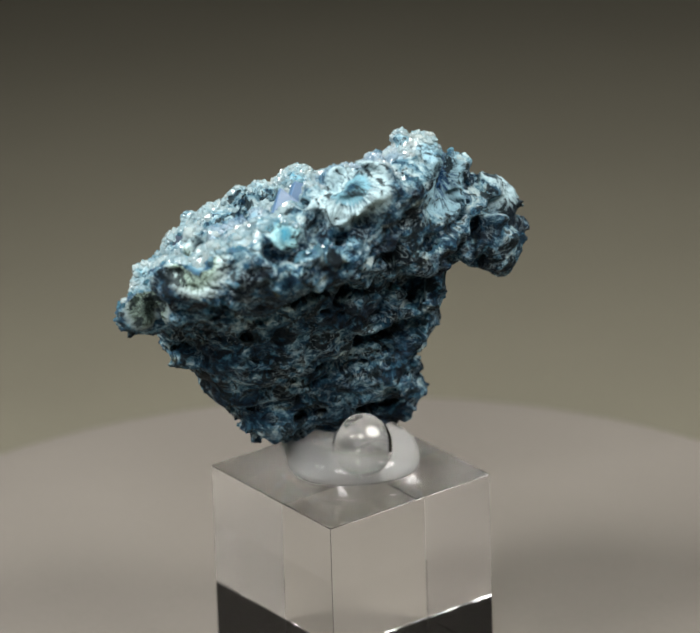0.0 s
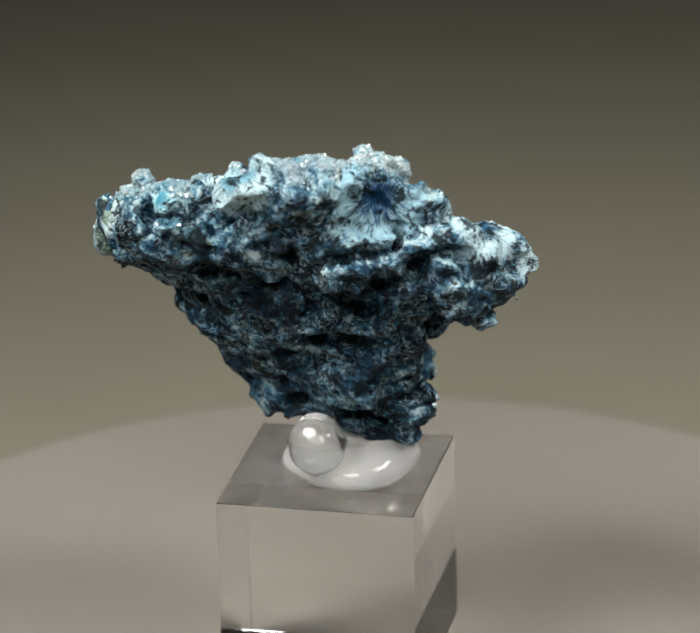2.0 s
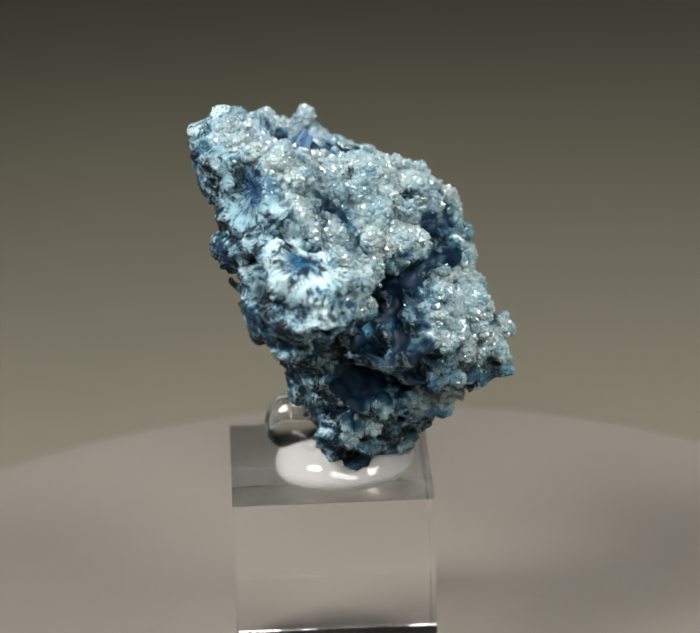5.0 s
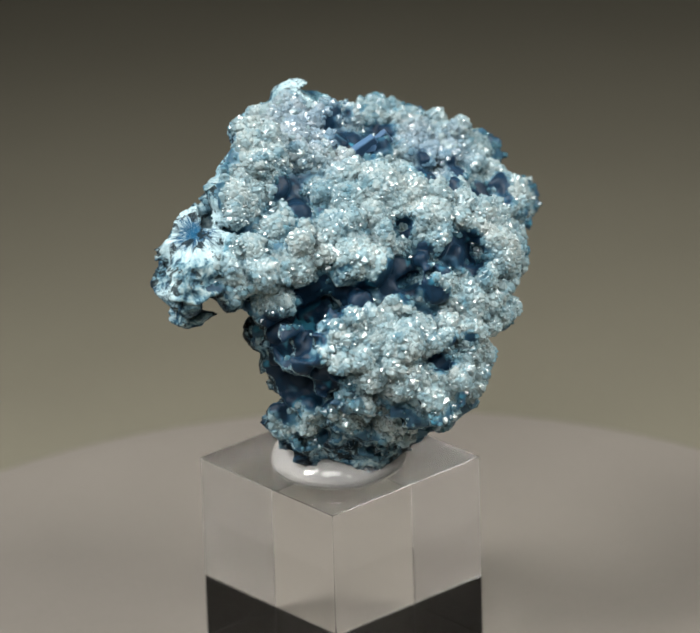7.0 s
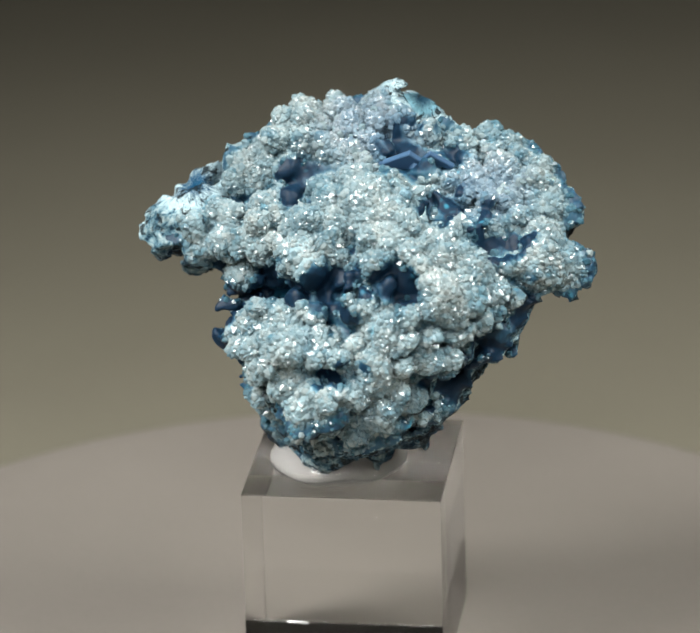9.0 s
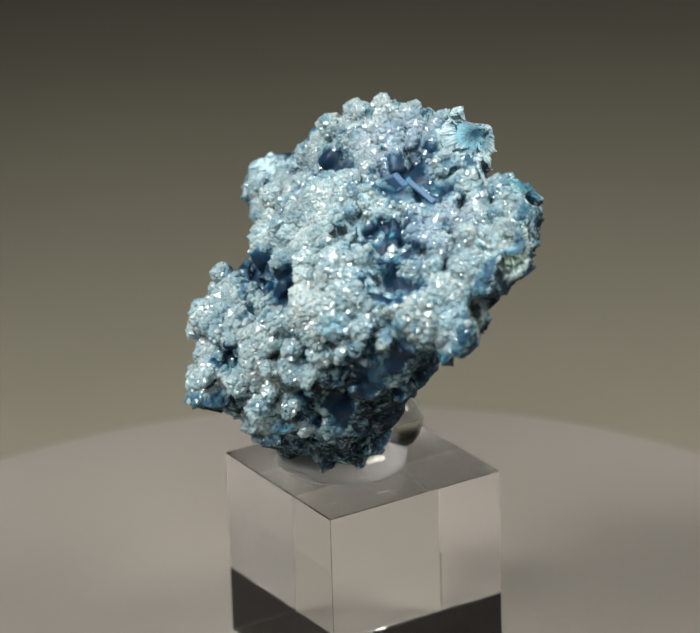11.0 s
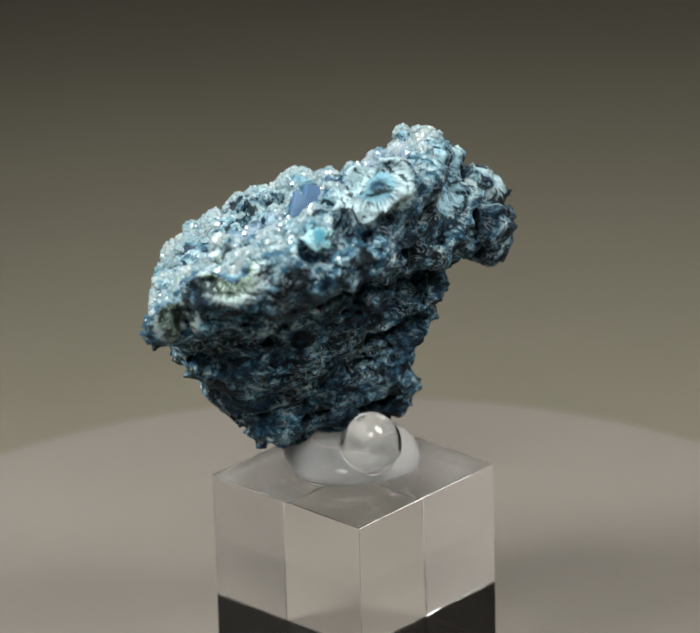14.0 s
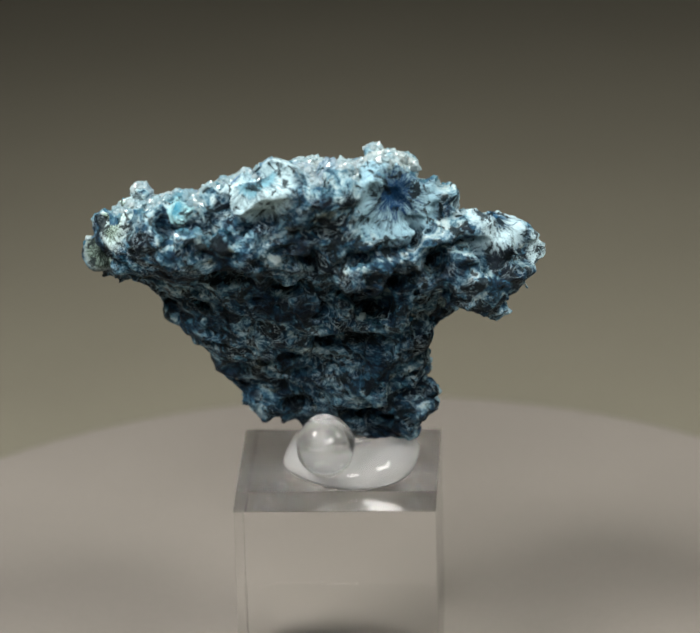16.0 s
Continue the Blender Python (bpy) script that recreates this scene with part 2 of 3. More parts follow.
def build_turntable():
    prof = [(0.060, -0.0118), (0.0755, -0.0118), (0.0772, -0.0108), (0.0778, -0.009)]
    for k in range(0, 9):
        a = math.pi / 2 * k / 8
        prof.append((0.0758 + 0.002 * math.cos(a), -0.0024 + 0.002 * math.sin(a) + 0.0004))
    prof += [(0.074, 0.0)]
    base = new("turntable")
    rim = smooth(part("rim", lathe(prof, 192), PLATTER, base, "rounded satin grey rim"))
    top = smooth(part("platter", lathe([(0.02, -0.004), (0.0738, -0.004), (0.0738, 0.00002), (0.02, 0.00002)], 192), PLATTER, base, "flat satin grey platter top"), False)
    rim.location = top.location = (-0.0008, 0.0018, -0.00007)
    rim.rotation_euler = top.rotation_euler = (radians(0.22), 0, 0)
    return tagged(base, "round grey plastic turntable with a rounded rim", "turntable")


def build_block():
    bm = bmesh.new()
    bmesh.ops.create_cube(bm, size=CUBE)
    bmesh.ops.bevel(bm, geom=list(bm.edges), offset=0.0001, segments=2, affect="EDGES", profile=0.5)
    bmesh.ops.transform(bm, matrix=pose(0.00055, -0.0020, CUBE / 2 + 0.00005, 0, 0, 36.6), verts=bm.verts)
    ob = part("acrylic_block", bm, ACRYLIC)
    return tagged(ob, "clear polished acrylic cube standing on a turntable", "display block")


def blob(centre, radii, wobble, seed, level=5):
    bm = bmesh.new()
    bmesh.ops.create_icosphere(bm, subdivisions=level, radius=1)
    for v in bm.verts:
        d = v.co.normalized()
        k = 1 + wobble * noise.noise(d * 1.3 + Vector((seed, 0, 0)))
        v.co = Vector(centre) + Vector((d.x * radii[0], d.y * radii[1], d.z * radii[2])) * k
    return bm


def build_gel():
    base = new("mounting_gel")
    bm = blob((0.0009, 0.0004, CUBE + 0.0014), (0.0087, 0.0084, 0.0035), 0.10, 3.1)
    for v in bm.verts:
        v.co.z = max(v.co.z, CUBE + 0.0002)
        r = math.hypot(v.co.x - 0.0009, v.co.y - 0.0004)
        if v.co.z > CUBE + 0.003:
            v.co.z -= 0.0016 * max(0.0, 1 - r / 0.006)
    smooth(part("mound", bm, GEL, base, "milky translucent gel pressed flat on the block"))
    smooth(part("bead", blob((0.0021, -0.0062, CUBE + 0.0053), (0.0037, 0.0035, 0.0039), 0.12, 7.7, 4), CLEAR_GEL, base, "clear rounded gel bead"))
    return tagged(base, "translucent mounting gel holding the stone on a clear cube", "mounting gel")


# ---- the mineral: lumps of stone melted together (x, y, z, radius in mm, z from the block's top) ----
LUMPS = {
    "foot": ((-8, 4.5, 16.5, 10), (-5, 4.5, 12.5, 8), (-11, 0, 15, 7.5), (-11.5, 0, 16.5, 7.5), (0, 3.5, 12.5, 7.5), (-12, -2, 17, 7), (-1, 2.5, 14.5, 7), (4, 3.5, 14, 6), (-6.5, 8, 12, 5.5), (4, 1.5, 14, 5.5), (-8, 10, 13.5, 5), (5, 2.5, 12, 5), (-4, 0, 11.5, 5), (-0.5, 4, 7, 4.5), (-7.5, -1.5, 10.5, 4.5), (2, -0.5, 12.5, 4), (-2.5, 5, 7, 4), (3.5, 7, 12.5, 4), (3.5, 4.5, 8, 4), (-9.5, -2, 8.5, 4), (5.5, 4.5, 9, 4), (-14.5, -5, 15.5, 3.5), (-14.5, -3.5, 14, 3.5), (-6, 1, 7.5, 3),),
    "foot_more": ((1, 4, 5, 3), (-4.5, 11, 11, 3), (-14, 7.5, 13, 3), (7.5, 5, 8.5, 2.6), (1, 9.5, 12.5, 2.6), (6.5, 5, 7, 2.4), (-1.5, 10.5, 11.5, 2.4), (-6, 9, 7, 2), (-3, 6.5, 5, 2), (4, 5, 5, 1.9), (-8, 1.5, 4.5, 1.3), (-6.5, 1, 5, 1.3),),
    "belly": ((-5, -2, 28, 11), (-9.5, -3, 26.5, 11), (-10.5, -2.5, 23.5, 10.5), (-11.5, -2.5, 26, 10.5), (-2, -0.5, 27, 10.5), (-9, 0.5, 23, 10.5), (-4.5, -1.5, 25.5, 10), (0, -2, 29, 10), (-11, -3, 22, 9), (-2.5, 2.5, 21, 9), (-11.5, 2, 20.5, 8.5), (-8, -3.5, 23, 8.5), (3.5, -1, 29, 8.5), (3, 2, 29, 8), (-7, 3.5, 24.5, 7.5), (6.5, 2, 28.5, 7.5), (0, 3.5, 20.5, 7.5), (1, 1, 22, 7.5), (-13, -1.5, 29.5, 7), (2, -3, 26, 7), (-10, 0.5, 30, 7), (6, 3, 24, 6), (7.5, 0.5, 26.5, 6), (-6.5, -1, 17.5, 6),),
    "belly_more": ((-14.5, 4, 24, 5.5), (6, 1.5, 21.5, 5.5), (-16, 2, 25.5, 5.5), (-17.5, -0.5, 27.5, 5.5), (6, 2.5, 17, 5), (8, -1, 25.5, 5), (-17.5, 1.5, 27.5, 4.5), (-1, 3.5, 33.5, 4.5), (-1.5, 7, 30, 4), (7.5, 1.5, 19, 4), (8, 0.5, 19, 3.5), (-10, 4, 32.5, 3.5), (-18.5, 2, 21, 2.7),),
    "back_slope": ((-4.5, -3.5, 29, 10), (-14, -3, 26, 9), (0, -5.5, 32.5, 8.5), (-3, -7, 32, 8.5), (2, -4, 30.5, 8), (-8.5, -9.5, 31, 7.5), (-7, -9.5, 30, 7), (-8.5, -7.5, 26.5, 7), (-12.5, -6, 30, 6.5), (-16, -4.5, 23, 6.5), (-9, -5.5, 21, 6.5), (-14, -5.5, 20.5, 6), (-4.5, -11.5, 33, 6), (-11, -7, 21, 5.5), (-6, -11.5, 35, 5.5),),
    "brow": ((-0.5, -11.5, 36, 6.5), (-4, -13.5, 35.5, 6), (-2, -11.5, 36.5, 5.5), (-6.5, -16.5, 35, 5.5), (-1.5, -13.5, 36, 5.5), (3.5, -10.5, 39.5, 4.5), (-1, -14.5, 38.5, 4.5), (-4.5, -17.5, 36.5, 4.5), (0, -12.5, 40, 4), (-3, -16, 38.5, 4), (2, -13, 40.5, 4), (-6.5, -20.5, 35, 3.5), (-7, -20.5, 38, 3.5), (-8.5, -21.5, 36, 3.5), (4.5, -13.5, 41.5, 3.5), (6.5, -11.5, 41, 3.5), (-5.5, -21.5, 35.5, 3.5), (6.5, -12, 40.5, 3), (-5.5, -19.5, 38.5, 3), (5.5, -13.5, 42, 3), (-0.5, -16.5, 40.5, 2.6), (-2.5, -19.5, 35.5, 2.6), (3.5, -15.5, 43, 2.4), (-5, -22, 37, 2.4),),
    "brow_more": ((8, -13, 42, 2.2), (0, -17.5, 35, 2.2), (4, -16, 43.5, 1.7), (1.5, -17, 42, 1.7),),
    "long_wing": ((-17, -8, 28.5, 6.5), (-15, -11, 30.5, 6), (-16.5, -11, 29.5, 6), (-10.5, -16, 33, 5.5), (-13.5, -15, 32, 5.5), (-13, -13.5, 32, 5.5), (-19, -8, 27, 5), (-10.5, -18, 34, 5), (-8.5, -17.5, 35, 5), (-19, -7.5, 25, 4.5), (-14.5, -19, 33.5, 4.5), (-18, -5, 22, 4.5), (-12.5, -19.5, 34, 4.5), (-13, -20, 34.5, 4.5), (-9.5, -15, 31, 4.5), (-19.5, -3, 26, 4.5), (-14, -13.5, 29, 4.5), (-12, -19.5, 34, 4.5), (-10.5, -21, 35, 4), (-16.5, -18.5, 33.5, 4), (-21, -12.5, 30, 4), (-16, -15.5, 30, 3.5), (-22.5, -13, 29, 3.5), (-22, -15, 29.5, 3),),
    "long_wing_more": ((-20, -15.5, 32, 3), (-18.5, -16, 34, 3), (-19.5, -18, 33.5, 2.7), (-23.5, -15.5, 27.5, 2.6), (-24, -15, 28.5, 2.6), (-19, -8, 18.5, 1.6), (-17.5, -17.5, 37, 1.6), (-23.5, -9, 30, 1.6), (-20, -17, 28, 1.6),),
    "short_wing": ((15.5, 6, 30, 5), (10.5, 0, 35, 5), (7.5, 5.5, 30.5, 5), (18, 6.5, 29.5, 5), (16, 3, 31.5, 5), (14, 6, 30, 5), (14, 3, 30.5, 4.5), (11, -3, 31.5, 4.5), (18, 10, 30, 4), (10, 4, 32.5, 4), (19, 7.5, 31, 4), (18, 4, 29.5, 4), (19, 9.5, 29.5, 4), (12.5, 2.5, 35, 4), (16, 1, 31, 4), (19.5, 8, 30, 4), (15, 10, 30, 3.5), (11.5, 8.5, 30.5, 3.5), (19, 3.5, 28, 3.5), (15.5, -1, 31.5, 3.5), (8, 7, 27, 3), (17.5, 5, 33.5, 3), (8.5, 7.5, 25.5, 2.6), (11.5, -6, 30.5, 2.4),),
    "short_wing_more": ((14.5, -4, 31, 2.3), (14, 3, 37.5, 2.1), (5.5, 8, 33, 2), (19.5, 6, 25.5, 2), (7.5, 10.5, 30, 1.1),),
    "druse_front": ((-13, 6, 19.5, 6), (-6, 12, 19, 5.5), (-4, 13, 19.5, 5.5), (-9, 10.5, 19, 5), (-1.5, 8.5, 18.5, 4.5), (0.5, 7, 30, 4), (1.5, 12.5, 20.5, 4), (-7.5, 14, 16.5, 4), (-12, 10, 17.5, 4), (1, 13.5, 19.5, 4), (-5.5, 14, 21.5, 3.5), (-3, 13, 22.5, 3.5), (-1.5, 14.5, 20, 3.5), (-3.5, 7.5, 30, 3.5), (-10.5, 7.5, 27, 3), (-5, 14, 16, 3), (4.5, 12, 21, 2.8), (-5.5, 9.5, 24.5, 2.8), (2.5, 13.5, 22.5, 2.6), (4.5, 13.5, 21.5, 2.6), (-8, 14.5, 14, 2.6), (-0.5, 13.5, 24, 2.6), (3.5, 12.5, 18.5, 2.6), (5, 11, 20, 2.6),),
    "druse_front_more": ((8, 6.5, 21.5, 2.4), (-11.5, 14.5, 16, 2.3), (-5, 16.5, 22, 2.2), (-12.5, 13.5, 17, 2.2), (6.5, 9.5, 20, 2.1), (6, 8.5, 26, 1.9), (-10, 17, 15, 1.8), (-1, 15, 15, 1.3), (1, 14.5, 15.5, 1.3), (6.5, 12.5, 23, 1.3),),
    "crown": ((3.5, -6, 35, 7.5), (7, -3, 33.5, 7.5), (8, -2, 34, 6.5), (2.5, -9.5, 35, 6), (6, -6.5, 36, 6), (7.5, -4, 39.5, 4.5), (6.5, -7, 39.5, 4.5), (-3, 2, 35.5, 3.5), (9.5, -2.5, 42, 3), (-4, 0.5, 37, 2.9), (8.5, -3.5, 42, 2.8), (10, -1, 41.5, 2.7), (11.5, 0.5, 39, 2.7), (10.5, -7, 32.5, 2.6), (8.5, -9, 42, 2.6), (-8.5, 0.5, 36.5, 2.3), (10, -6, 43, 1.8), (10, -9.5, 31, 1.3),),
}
# knobs of the druse, standing out from the stone: x, y, z, radius
KNOBS = {
    "foot": ((-9.9, 11.9, 13.7, 2.4), (-14.8, 7.8, 15, 2.2), (-14.3, 8.4, 13.6, 2.2),),
    "belly": ((-6.1, 0.3, 33.7, 4), (-18.5, 2.1, 28.7, 3.1), (-11, 2.6, 33.1, 2.9), (1.3, 5.4, 33.7, 2.3), (-9.2, -0.1, 36, 2.2), (-11.2, 5.7, 31.5, 2), (-18.6, 4, 20.9, 2),),
    "brow": ((5, -13.4, 42.6, 2.6), (-6.5, -20.7, 39.6, 1.8),),
    "long_wing": ((-17.9, -2.9, 30.1, 3.9), (-15, -18.9, 33.7, 3.7), (-22, -12.1, 29.6, 3.4), (-17.8, -17.7, 33.7, 3), (-20.9, -14.2, 31.4, 2.7), (-11.2, -17.5, 36.7, 2.6), (-23.3, -15.1, 28.5, 2.6), (-15, -1.1, 33.3, 2.4), (-20, 0.9, 27, 2.4), (-15.6, -9.3, 33.3, 2.4), (-19.7, -0.4, 29.3, 2.2), (-21, -1.3, 27.6, 2.2), (-19.3, -6.7, 31.9, 2), (-17.6, -0.5, 32.5, 1.9),),
    "short_wing": ((12.7, 2.1, 37, 2.7), (11.5, 0.3, 38, 2.7), (10, 9.2, 30.1, 2.4), (8.4, 4.7, 34.6, 1.7), (6.9, 9.1, 30.3, 1.4),),
    "druse_front": ((-3.1, 12.8, 22.6, 3.2), (-14.3, 6.5, 23.9, 3.2), (-1.1, 7.3, 30.6, 3.1), (-9.4, 14.4, 15.7, 2.8), (-5.6, 15.1, 17.6, 2.6), (-0.2, 13.8, 17.9, 2.6), (-3.5, 8, 29.7, 2.5), (5.7, 7.6, 30.2, 2.5), (1.2, 13.4, 22.8, 2.5), (-14.8, 8.7, 18.8, 2.5), (-14.6, 8.9, 20.7, 2.4), (-1.8, 12.9, 23.8, 2.4), (-6, 14.1, 22.3, 2.3), (-8.2, 11.4, 22.2, 2.3), (-6, 15.9, 22.2, 2.2), (-8.5, 13.9, 13.3, 2), (-9.2, 17, 15.4, 1.7),),
    "crown": ((8.7, -3.4, 40.3, 3.6), (-4.8, 0.2, 36.6, 3.4), (-4.6, -4.6, 37.4, 2.2), (1.6, -4.3, 39.5, 2),),
}
# hollows: x, y, z, radius
HOLLOWS = {
    "foot": ((-17.9, 1.9, 13.6, 1.3), (-19.3, -1.5, 17.3, 1.2), (9.1, 6.4, 14.1, 1.1), (-16.4, 1.7, 13, 1.1), (-18.2, -0.5, 16.7, 1),),
    "belly": ((8, -3, 24.7, 2.2), (-7.5, 6.8, 34.2, 1.8), (-16.1, 6.3, 29.5, 1.7), (-7.3, 4.7, 33.3, 1.6), (-15.9, 4.3, 28.7, 1.5),),
    "back_slope": ((9.8, -5.2, 25.9, 2.6), (8.7, -7.2, 27.6, 2.1), (6.5, -6, 26.6, 1.8), (-11.7, -4.5, 35.2, 1.6), (7.3, -8.9, 27.7, 1.3), (7.3, -7.4, 27.1, 1.1), (-11.2, -11.5, 22.6, 1),),
    "brow": ((6.3, -13.4, 33.1, 1.7), (5, -11.9, 32.3, 1.5),),
    "long_wing": ((-20.7, -7.4, 33.3, 2.4), (-17.9, -7.8, 32.1, 2.1), (-13.8, -4.2, 36, 1.8), (-21.2, -10, 33, 1.8), (-14.9, -7.8, 35.6, 1.7), (-19.1, -10.4, 32.1, 1.6), (-11.9, -8.1, 37.6, 1.5), (-13.4, -6.5, 34.8, 1.5), (-17.5, -6.2, 34.6, 1.3), (-10.6, -6.9, 36.9, 1.3), (-11.2, -12.9, 23.2, 1.2), (-17.4, -7.7, 34, 1.1),),
    "short_wing": ((14.9, -5.5, 30, 2.3), (12.5, -4.2, 28.9, 2), (17.8, -2.1, 32.6, 1.8), (17, -3.5, 32.3, 1.8), (16, -1.1, 31.7, 1.6), (15.6, -1.9, 31.5, 1.6),),
    "druse_front": ((6.3, 14.7, 23, 2), (-8.3, 10.2, 28.5, 1.9), (2.3, 8.8, 24.8, 1.8), (4.6, 8.8, 24.1, 1.8), (6.6, 12.4, 22.1, 1.7), (-13.5, 13.1, 19.6, 1.7), (-8.1, 8, 27.6, 1.6), (2.6, 6.7, 23.9, 1.6), (4.9, 6.7, 23.3, 1.6), (-11.5, 12.9, 18.7, 1.5), (-10.8, 14.8, 19.7, 1.4), (8.9, 7.9, 14.7, 1.3), (-10.6, 13.2, 19, 1.2), (-12, 8.3, 29.1, 1.2), (-10.6, 8.1, 28.5, 1),),
}
# druse missing: deep blue stone, with hollow shade put into the colour: x, y, z, radius
BARE_SHADED = ((-3.6, -8.8, 40.7, 3.6), (5.6, 2.6, 38.2, 3.0), (7.9, 12.2, 22.6, 4.0), (7.3, 8.7, 15.7, 5.0), (-10.5, 10.2, 25.7, 2.2), (-18.7, -4.1, 14.5, 4.0),
        (6.0, 11.0, 18.0, 7.0), (2.5, 9.5, 25.4, 5.0), (-7.0, 8.6, 28.6, 3.8), (-3.8, -8.6, 40.9, 4.3), (4.4, 4.0, 37.8, 2.6),
        (-21.5, -4.5, 18.0, 5.0), (-19.5, -10.5, 20.5, 5.0), (-6.6, -12.2, 40.8, 3.6), (-15.4, 12.4, 20.4, 1.8), (-19.6, -7.0, 32.0, 2.6),
        (-11.8, -8.0, 36.8, 2.6), (-14.4, 4.4, 29.4, 3.0), (-16.8, -8.8, 35.8, 2.6), (9.0, 8.0, 14.0, 4.0),
        (5.0, 6.0, 23.5, 5.6), (8.4, 8.0, 23.0, 3.2), (-10.4, -6.8, 29.2, 3.4), (-18.7, -1.7, 16.0, 4.6), (-22.6, -8.6, 23.2, 3.4), (3.6, 1.0, 40.0, 2.4))
GRID = 0.34


def each(groups):
    return [a for g in groups.values() for a in g]


OUT = np.array((-0.30, 0.80, 0.52))


def value_noise(p, size, seed):
    table = np.random.default_rng(seed).random((32, 32, 32)).astype(np.float32)
    q = p / size
    i = np.floor(q).astype(np.int64)
    f = (q - i).astype(np.float32)
    f = f * f * (3 - 2 * f)
    total = 0
    for dx in (0, 1):
        for dy in (0, 1):
            for dz in (0, 1):
                w = (f[:, 0] if dx else 1 - f[:, 0]) * (f[:, 1] if dy else 1 - f[:, 1]) * (f[:, 2] if dz else 1 - f[:, 2])
                total = total + w * table[(i[:, 0] + dx) % 32, (i[:, 1] + dy) % 32, (i[:, 2] + dz) % 32]
    return total


def cell_noise(p, size, seed):
    """Distance to the nearest of scattered seeds, in cells."""
    table = np.random.default_rng(seed).random((16, 16, 16, 3)).astype(np.float32)
    q = (p / size).astype(np.float32)
    i = np.floor(q).astype(np.int64)
    f = q - i
    best = np.full(len(p), 9.0, np.float32)
    for dx in (-1, 0, 1):
        for dy in (-1, 0, 1):
            for dz in (-1, 0, 1):
                j = i + (dx, dy, dz)
                s = table[j[:, 0] % 16, j[:, 1] % 16, j[:, 2] % 16] + np.array((dx, dy, dz), np.float32)
                best = np.minimum(best, ((s - f) ** 2).sum(1))
    return np.sqrt(best)


def beyond_knobs(p, balls):
    """How far each place lies outside the nearest knob, in mm."""
    best = np.full(len(p), 9.0, np.float32)
    for x, y, z, r in balls:
        best = np.minimum(best, np.sqrt(((p - (x, y, z)) ** 2).sum(1)) - r)
    return best


def crust_field(p, nrm):
    """Above 0 where the stone faces its druse side."""
    wob = value_noise(p, 3.2, 11) - 0.5 + 0.5 * (value_noise(p, 1.1, 12) - 0.5)
    side = nrm @ (OUT / np.linalg.norm(OUT))
    wing = np.clip((p[:, 0] - 12.5) / 3.0, 0, 1)
    foot = np.clip((10.0 - p[:, 2]) / 5.0, 0, 1)
    brow = np.clip(1.3 - np.linalg.norm(p - (2.2, -17.2, 43.4), axis=1) / 4.8, 0, 1)
    return side - 0.12 + 0.45 * wob - 0.95 * wing - 0.6 * foot - 2.0 * brow


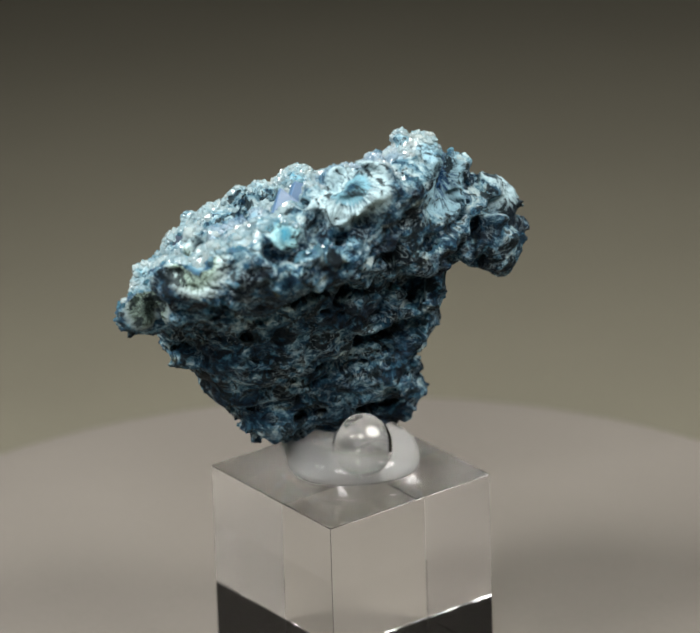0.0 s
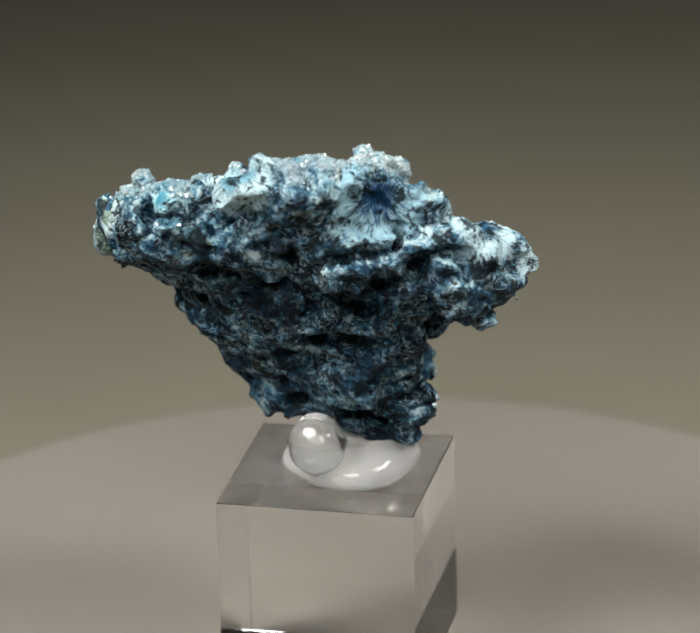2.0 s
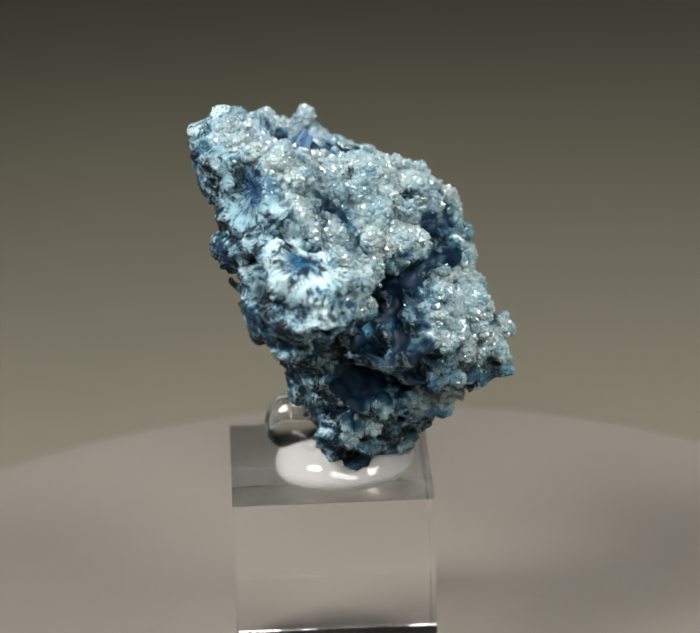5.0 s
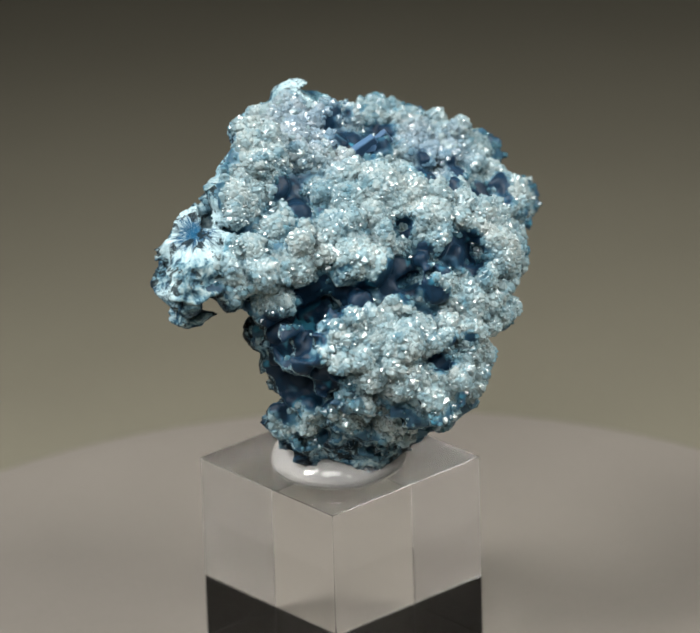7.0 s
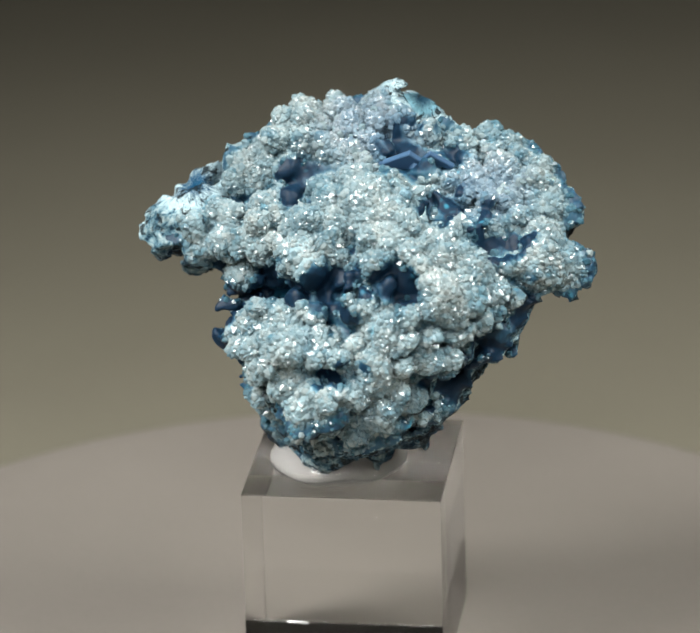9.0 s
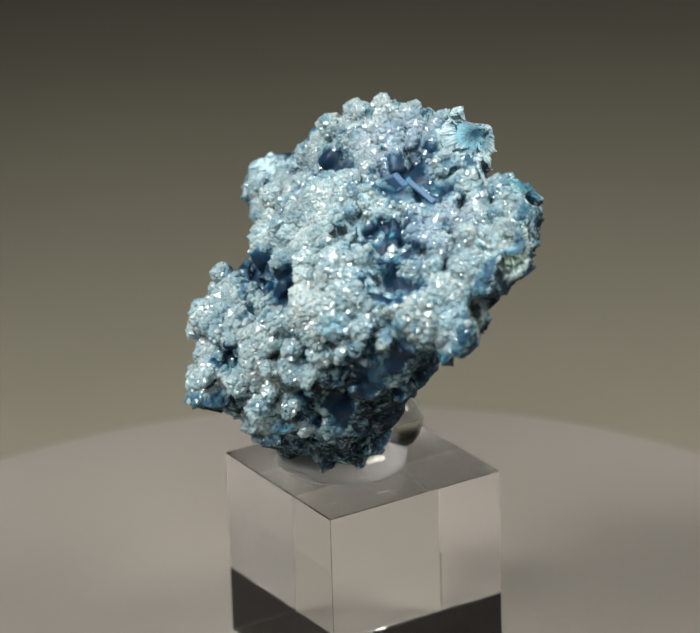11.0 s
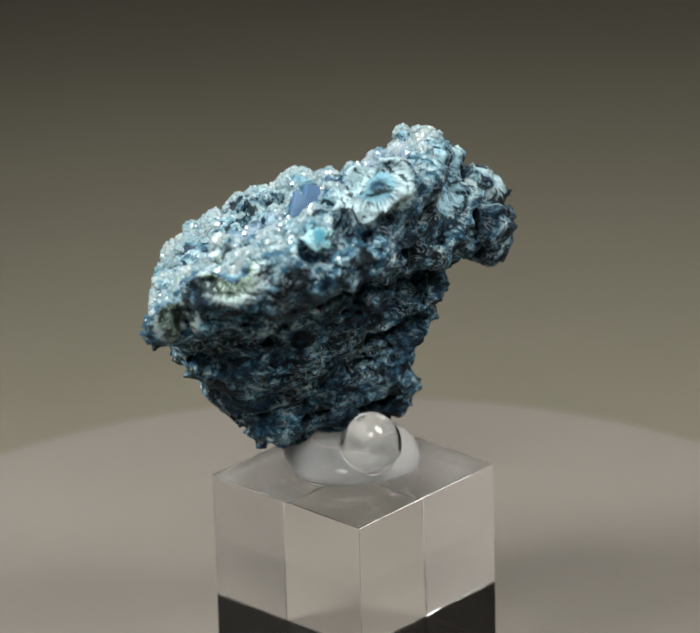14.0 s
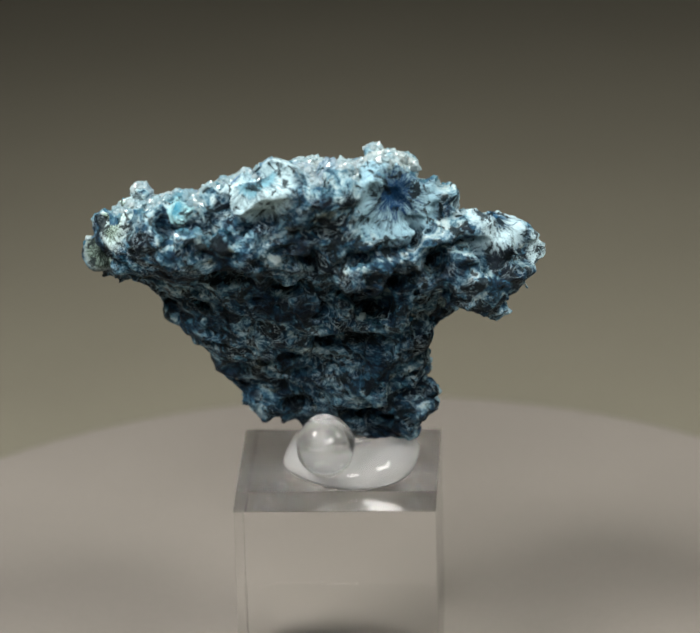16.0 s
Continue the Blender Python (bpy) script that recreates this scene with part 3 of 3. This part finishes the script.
def build_field():
    """The stone as distances on a grid, then its surface."""
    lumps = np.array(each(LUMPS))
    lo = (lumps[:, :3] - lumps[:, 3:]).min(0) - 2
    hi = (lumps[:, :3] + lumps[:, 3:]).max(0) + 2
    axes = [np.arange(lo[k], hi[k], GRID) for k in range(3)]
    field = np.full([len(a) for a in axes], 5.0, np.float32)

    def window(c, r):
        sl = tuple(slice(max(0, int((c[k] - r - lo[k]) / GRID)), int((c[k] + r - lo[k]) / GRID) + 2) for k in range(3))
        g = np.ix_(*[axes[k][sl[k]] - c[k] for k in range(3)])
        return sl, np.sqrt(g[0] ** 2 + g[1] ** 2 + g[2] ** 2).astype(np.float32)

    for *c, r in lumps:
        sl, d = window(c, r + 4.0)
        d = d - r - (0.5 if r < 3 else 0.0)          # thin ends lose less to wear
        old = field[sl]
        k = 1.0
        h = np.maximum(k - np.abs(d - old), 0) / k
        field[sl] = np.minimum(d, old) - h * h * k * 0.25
    grad = np.stack(np.gradient(field), -1)
    near = (field < 3.0) & (field > -5.0)
    idx = np.argwhere(near)
    p = np.stack([axes[k][idx[:, k]] for k in range(3)], 1)
    nrm = grad[near]
    nrm /= np.linalg.norm(nrm, axis=1)[:, None] + 1e-6
    c = crust_field(p, nrm)
    w = np.clip(c * 3 + 0.5, 0, 1)
    # further knobs where the listed ones leave the druse side open
    balls = each(KNOBS)
    pits = np.array(each(HOLLOWS) + list(BARE_SHADED))
    skin = np.flatnonzero((np.abs(field[near]) < 0.2) & (c > 0.12))
    order = np.random.default_rng(17).permutation(skin)[:6000]
    rng = random.Random(29)
    for i in order:
        r = rng.uniform(1.3, 2.6)
        at = p[i] - nrm[i] * (r - 0.1)
        if min(np.linalg.norm(np.array(b[:3]) - at) - 0.75 * b[3] for b in balls) > 0.85 * r \
                and (np.linalg.norm(pits[:, :3] - p[i], axis=1) > 0.75 * pits[:, 3]).all():
            balls.append((*at, r))
    warp = p + 1.2 * np.stack([value_noise(p, 2.5, s) - 0.5 for s in (1, 2, 3)], 1)
    ledge = warp * (1.0, 1.0, 1.35)
    rough = 3.0 * np.abs(value_noise(ledge, 4.6, 31) - 0.5) + 2.2 * np.abs(value_noise(ledge, 1.9, 32) - 0.5) + 0.9 * np.abs(value_noise(ledge, 0.9, 33) - 0.5)
    holes = np.clip(value_noise(warp, 2.8, 34) - 0.6, 0, 1) * 10.0
    base = field[near] + w * 1.9 + (1 - w) * (rough + holes - 1.0)
    ball = beyond_knobs(warp, balls) + 9.0 * (1 - np.clip(w * 1.6, 0, 1))
    h = np.maximum(0.7 - np.abs(ball - base), 0) / 0.7
    field[near] = np.minimum(ball, base) - h * h * 0.7 * 0.25 + w * (0.55 * cell_noise(warp, 1.9, 22) - 0.2)
    ragged = p + 2.6 * np.stack([value_noise(p, 2.4, s) - 0.5 for s in (61, 62, 63)], 1)
    pit = -beyond_knobs(ragged, each(HOLLOWS)) + 0.7 * (value_noise(p, 1.1, 64) - 0.5)
    solid = field[near]
    h = np.maximum(0.8 - np.abs(pit - solid), 0) / 0.8
    field[near] = np.maximum(pit, solid) + h * h * 0.8 * 0.25
    return field, lo, balls


def surface_nets(field, lo):
    """Quads through the zero level of the field."""
    s = field < 0
    n = np.array(field.shape)
    acc = np.zeros((*(n - 1), 3), np.float32)
    cnt = np.zeros(n - 1, np.float32)
    for ax in range(3):
        a = [slice(None)] * 3
        b = [slice(None)] * 3
        a[ax], b[ax] = slice(0, -1), slice(1, None)
        fa, fb = field[tuple(a)], field[tuple(b)]
        e = np.argwhere(s[tuple(a)] != s[tuple(b)])
        va, vb = fa[tuple(e.T)], fb[tuple(e.T)]
        cut = e.astype(np.float32)
        cut[:, ax] += va / (va - vb)
        o1, o2 = [k for k in range(3) if k != ax]
        for d1 in (0, 1):
            for d2 in (0, 1):
                cell = e.copy()
                cell[:, o1] -= d1
                cell[:, o2] -= d2
                ok = (cell >= 0).all(1) & (cell < n - 1).all(1)
                np.add.at(acc, tuple(cell[ok].T), cut[ok])
                np.add.at(cnt, tuple(cell[ok].T), 1)
    live = cnt > 0
    number = np.full(n - 1, -1)
    number[live] = np.arange(live.sum())
    verts = acc[live] / cnt[live][:, None] * GRID + lo
    quads = []
    for ax in range(3):
        a = [slice(None)] * 3
        b = [slice(None)] * 3
        a[ax], b[ax] = slice(0, -1), slice(1, None)
        e = np.argwhere(s[tuple(a)] != s[tuple(b)])
        o1, o2 = (ax + 1) % 3, (ax + 2) % 3
        e = e[(e[:, o1] > 0) & (e[:, o2] > 0) & (e[:, o1] < n[o1] - 1) & (e[:, o2] < n[o2] - 1)]
        ring = []
        for d1, d2 in ((0, 0), (1, 0), (1, 1), (0, 1)):
            cell = e.copy()
            cell[:, o1] -= d1
            cell[:, o2] -= d2
            ring.append(number[tuple(cell.T)])
        q = np.stack(ring, 1)
        inside = s[tuple(e.T)]
        q[~inside] = q[~inside][:, ::-1]
        quads.append(q)
    return verts, np.concatenate(quads)


def vertex_normals(v, q):
    fn = np.cross(v[q[:, 2]] - v[q[:, 0]], v[q[:, 3]] - v[q[:, 1]])
    n = np.zeros_like(v)
    for k in range(4):
        np.add.at(n, q[:, k], fn)
    return n / (np.linalg.norm(n, axis=1)[:, None] + 1e-9)


def crystal_mesh(seed):
    """A stubby six-sided quartz point of unit width, standing on z = 0."""
    rng = random.Random(seed)
    ring = [(math.cos(math.pi * k / 3) * 0.5 * rng.uniform(0.85, 1.1), math.sin(math.pi * k / 3) * 0.5 * rng.uniform(0.85, 1.1)) for k in range(6)]
    verts = [(x, y, -0.6) for x, y in ring] + [(x, y, 0.1 + rng.uniform(-0.1, 0.12)) for x, y in ring] + [(rng.uniform(-0.14, 0.14), rng.uniform(-0.14, 0.14), 0.55)]
    faces = [(k, (k + 1) % 6, 6 + (k + 1) % 6, 6 + k) for k in range(6)] + [(6 + k, 6 + (k + 1) % 6, 12) for k in range(6)] + [(5, 4, 3, 2, 1, 0)]
    return verts, faces


def crystal_pose(p, n, rng, width, length):
    way = (Vector(n) + Vector((rng.gauss(0, 0.27), rng.gauss(0, 0.27), rng.gauss(0, 0.27)))).normalized()
    turn = way.to_track_quat("Z", "Y").to_matrix().to_4x4() @ Matrix.Rotation(rng.uniform(0, 6.28), 4, "Z")
    return Matrix.Translation(p) @ turn @ Matrix.Diagonal((width, width, length, 1))


def build_mineral():
    base = new("mineral_specimen")
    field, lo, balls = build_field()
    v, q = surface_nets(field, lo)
    mark = np.arange(len(v))
    for _ in range(200):                     # keep the one connected stone, drop loose crumbs
        low = mark.copy()
        np.minimum.at(low, q, mark[q].min(1)[:, None])
        low = low[low]
        if (low == mark).all():
            break
        mark = low
    whole = mark == np.bincount(mark).argmax()
    q = q[whole[q].all(1)]
    nrm = vertex_normals(v, q)
    broad = nrm.copy()
    for _ in range(14):                      # broad facing, free of the small relief
        s = np.zeros_like(broad)
        for k in range(4):
            np.add.at(s, q[:, k], broad[q[:, (k + 1) % 4]] + broad[q[:, (k + 3) % 4]])
        broad = s / (np.linalg.norm(s, axis=1)[:, None] + 1e-9)
    c = crust_field(v, broad)
    # between knobs: deep blue stone, and groove shade put into the colour
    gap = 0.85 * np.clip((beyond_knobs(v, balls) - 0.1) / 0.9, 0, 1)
    # hollows count as bare too, so their shade goes into the crust's colour
    for *spot, r in (*BARE_SHADED, *((x, y, z, 1.05 * r) for x, y, z, r in each(HOLLOWS))):
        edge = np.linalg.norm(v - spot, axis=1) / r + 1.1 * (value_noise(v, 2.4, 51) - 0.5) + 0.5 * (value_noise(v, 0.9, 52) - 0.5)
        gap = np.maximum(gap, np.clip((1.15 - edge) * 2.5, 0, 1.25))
    world_v = v * MM + (0, 0, CUBE)
    on_crust = (c[q].mean(1) > 0.0)
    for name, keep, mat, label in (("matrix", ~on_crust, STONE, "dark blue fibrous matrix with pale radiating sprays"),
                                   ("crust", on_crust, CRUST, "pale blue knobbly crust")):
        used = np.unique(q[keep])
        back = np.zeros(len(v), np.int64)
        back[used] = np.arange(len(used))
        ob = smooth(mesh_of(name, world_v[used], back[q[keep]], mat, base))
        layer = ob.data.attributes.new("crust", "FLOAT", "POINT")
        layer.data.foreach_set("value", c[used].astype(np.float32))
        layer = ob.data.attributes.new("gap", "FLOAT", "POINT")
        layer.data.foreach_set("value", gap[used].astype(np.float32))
        tagged(ob, label)
    # druse of small quartz points
    rng = random.Random(5)
    pick = np.random.default_rng(8)
    cand = np.flatnonzero((c > 0.02) & whole)
    chance = np.clip((c[cand] + 0.05) * 3, 0.15, 1) * np.clip(1.0 - gap[cand], 0.0, 1) * np.clip((value_noise(v[cand], 3.4, 41) - 0.2) * 4, 0.4, 1)
    cand = cand[pick.random(len(cand)) < chance]
    pick.shuffle(cand)
    cand = cand[:17000]
    kinds = [crystal_mesh(k) for k in range(6)]
    big, small = cand[:300], cand[300:]
    vs, fs, at = [], [], 0
    for i in small:
        w = MM * min(1.25, max(0.36, rng.lognormvariate(-0.42, 0.3)))
        kv, kf = kinds[rng.randrange(6)]
        m = np.array(crystal_pose(world_v[i], nrm[i] * 0.7 + broad[i] * 0.3, rng, w, w * rng.uniform(0.6, 1.05)))
        vs.append(np.array(kv) @ m[:3, :3].T + m[:3, 3])
        fs += [tuple(a + at for a in f) for f in kf]
        at += 13
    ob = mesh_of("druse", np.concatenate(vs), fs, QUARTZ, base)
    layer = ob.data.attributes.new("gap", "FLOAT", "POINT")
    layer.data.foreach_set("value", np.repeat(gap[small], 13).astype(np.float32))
    tagged(ob, "sparkling druse of tiny clear quartz points", kind="stuff")
    shared = []
    for kv, kf in kinds:
        me = bpy.data.meshes.new("quartz_crystal")
        me.from_pydata(kv, [], kf)
        me.materials.append(QUARTZ)
        shared.append(me)
    for i in big:
        w = MM * rng.uniform(0.9, 1.4)
        ob = new("quartz_crystal", shared[rng.randrange(6)])
        ob.parent = base
        ob.matrix_basis = crystal_pose(world_v[i], broad[i], rng, w, w * rng.uniform(0.8, 1.2))
    # flat blue blades lying in the druse: place, turns, size
    for at, turns, size in (((-3.7, -8.0, 38.8), (55, 25, 20), (5.0, 3.6, 0.8)), ((-6.4, -11.0, 38.7), (40, -35, 70), (4.2, 3.0, 0.7)),
                            ((-5.0, -9.4, 38.3), (25, 10, -25), (3.4, 2.8, 0.9))):
        bm = bmesh.new()
        bmesh.ops.create_cube(bm, size=MM)
        for vert in bm.verts:
            vert.co = (vert.co.x * size[0] + vert.co.y * 0.8, vert.co.y * size[1], vert.co.z * size[2])
        bmesh.ops.bevel(bm, geom=list(bm.edges), offset=0.12 * MM, segments=1, affect="EDGES")
        bmesh.ops.transform(bm, matrix=pose(at[0] * MM, at[1] * MM, at[2] * MM + CUBE, *turns), verts=bm.verts)
        part("tabular_crystal", bm, BLUE_BLADE, base, "smoky blue flat crystal blade")
    return tagged(base, "blue fibrous mineral specimen crusted with sparkling quartz points", "mineral")


build_studio()
table = build_turntable()
block = build_block()
gel = build_gel()
mineral = build_mineral()


def motions():
    rows = [(k * 0.2, pose(0, 0, 0, 0, 0, -360 / PERIOD * k * 0.2)) for k in range(81)]
    for thing in (table, block, gel, mineral):
        walk(thing, rows)


motions()
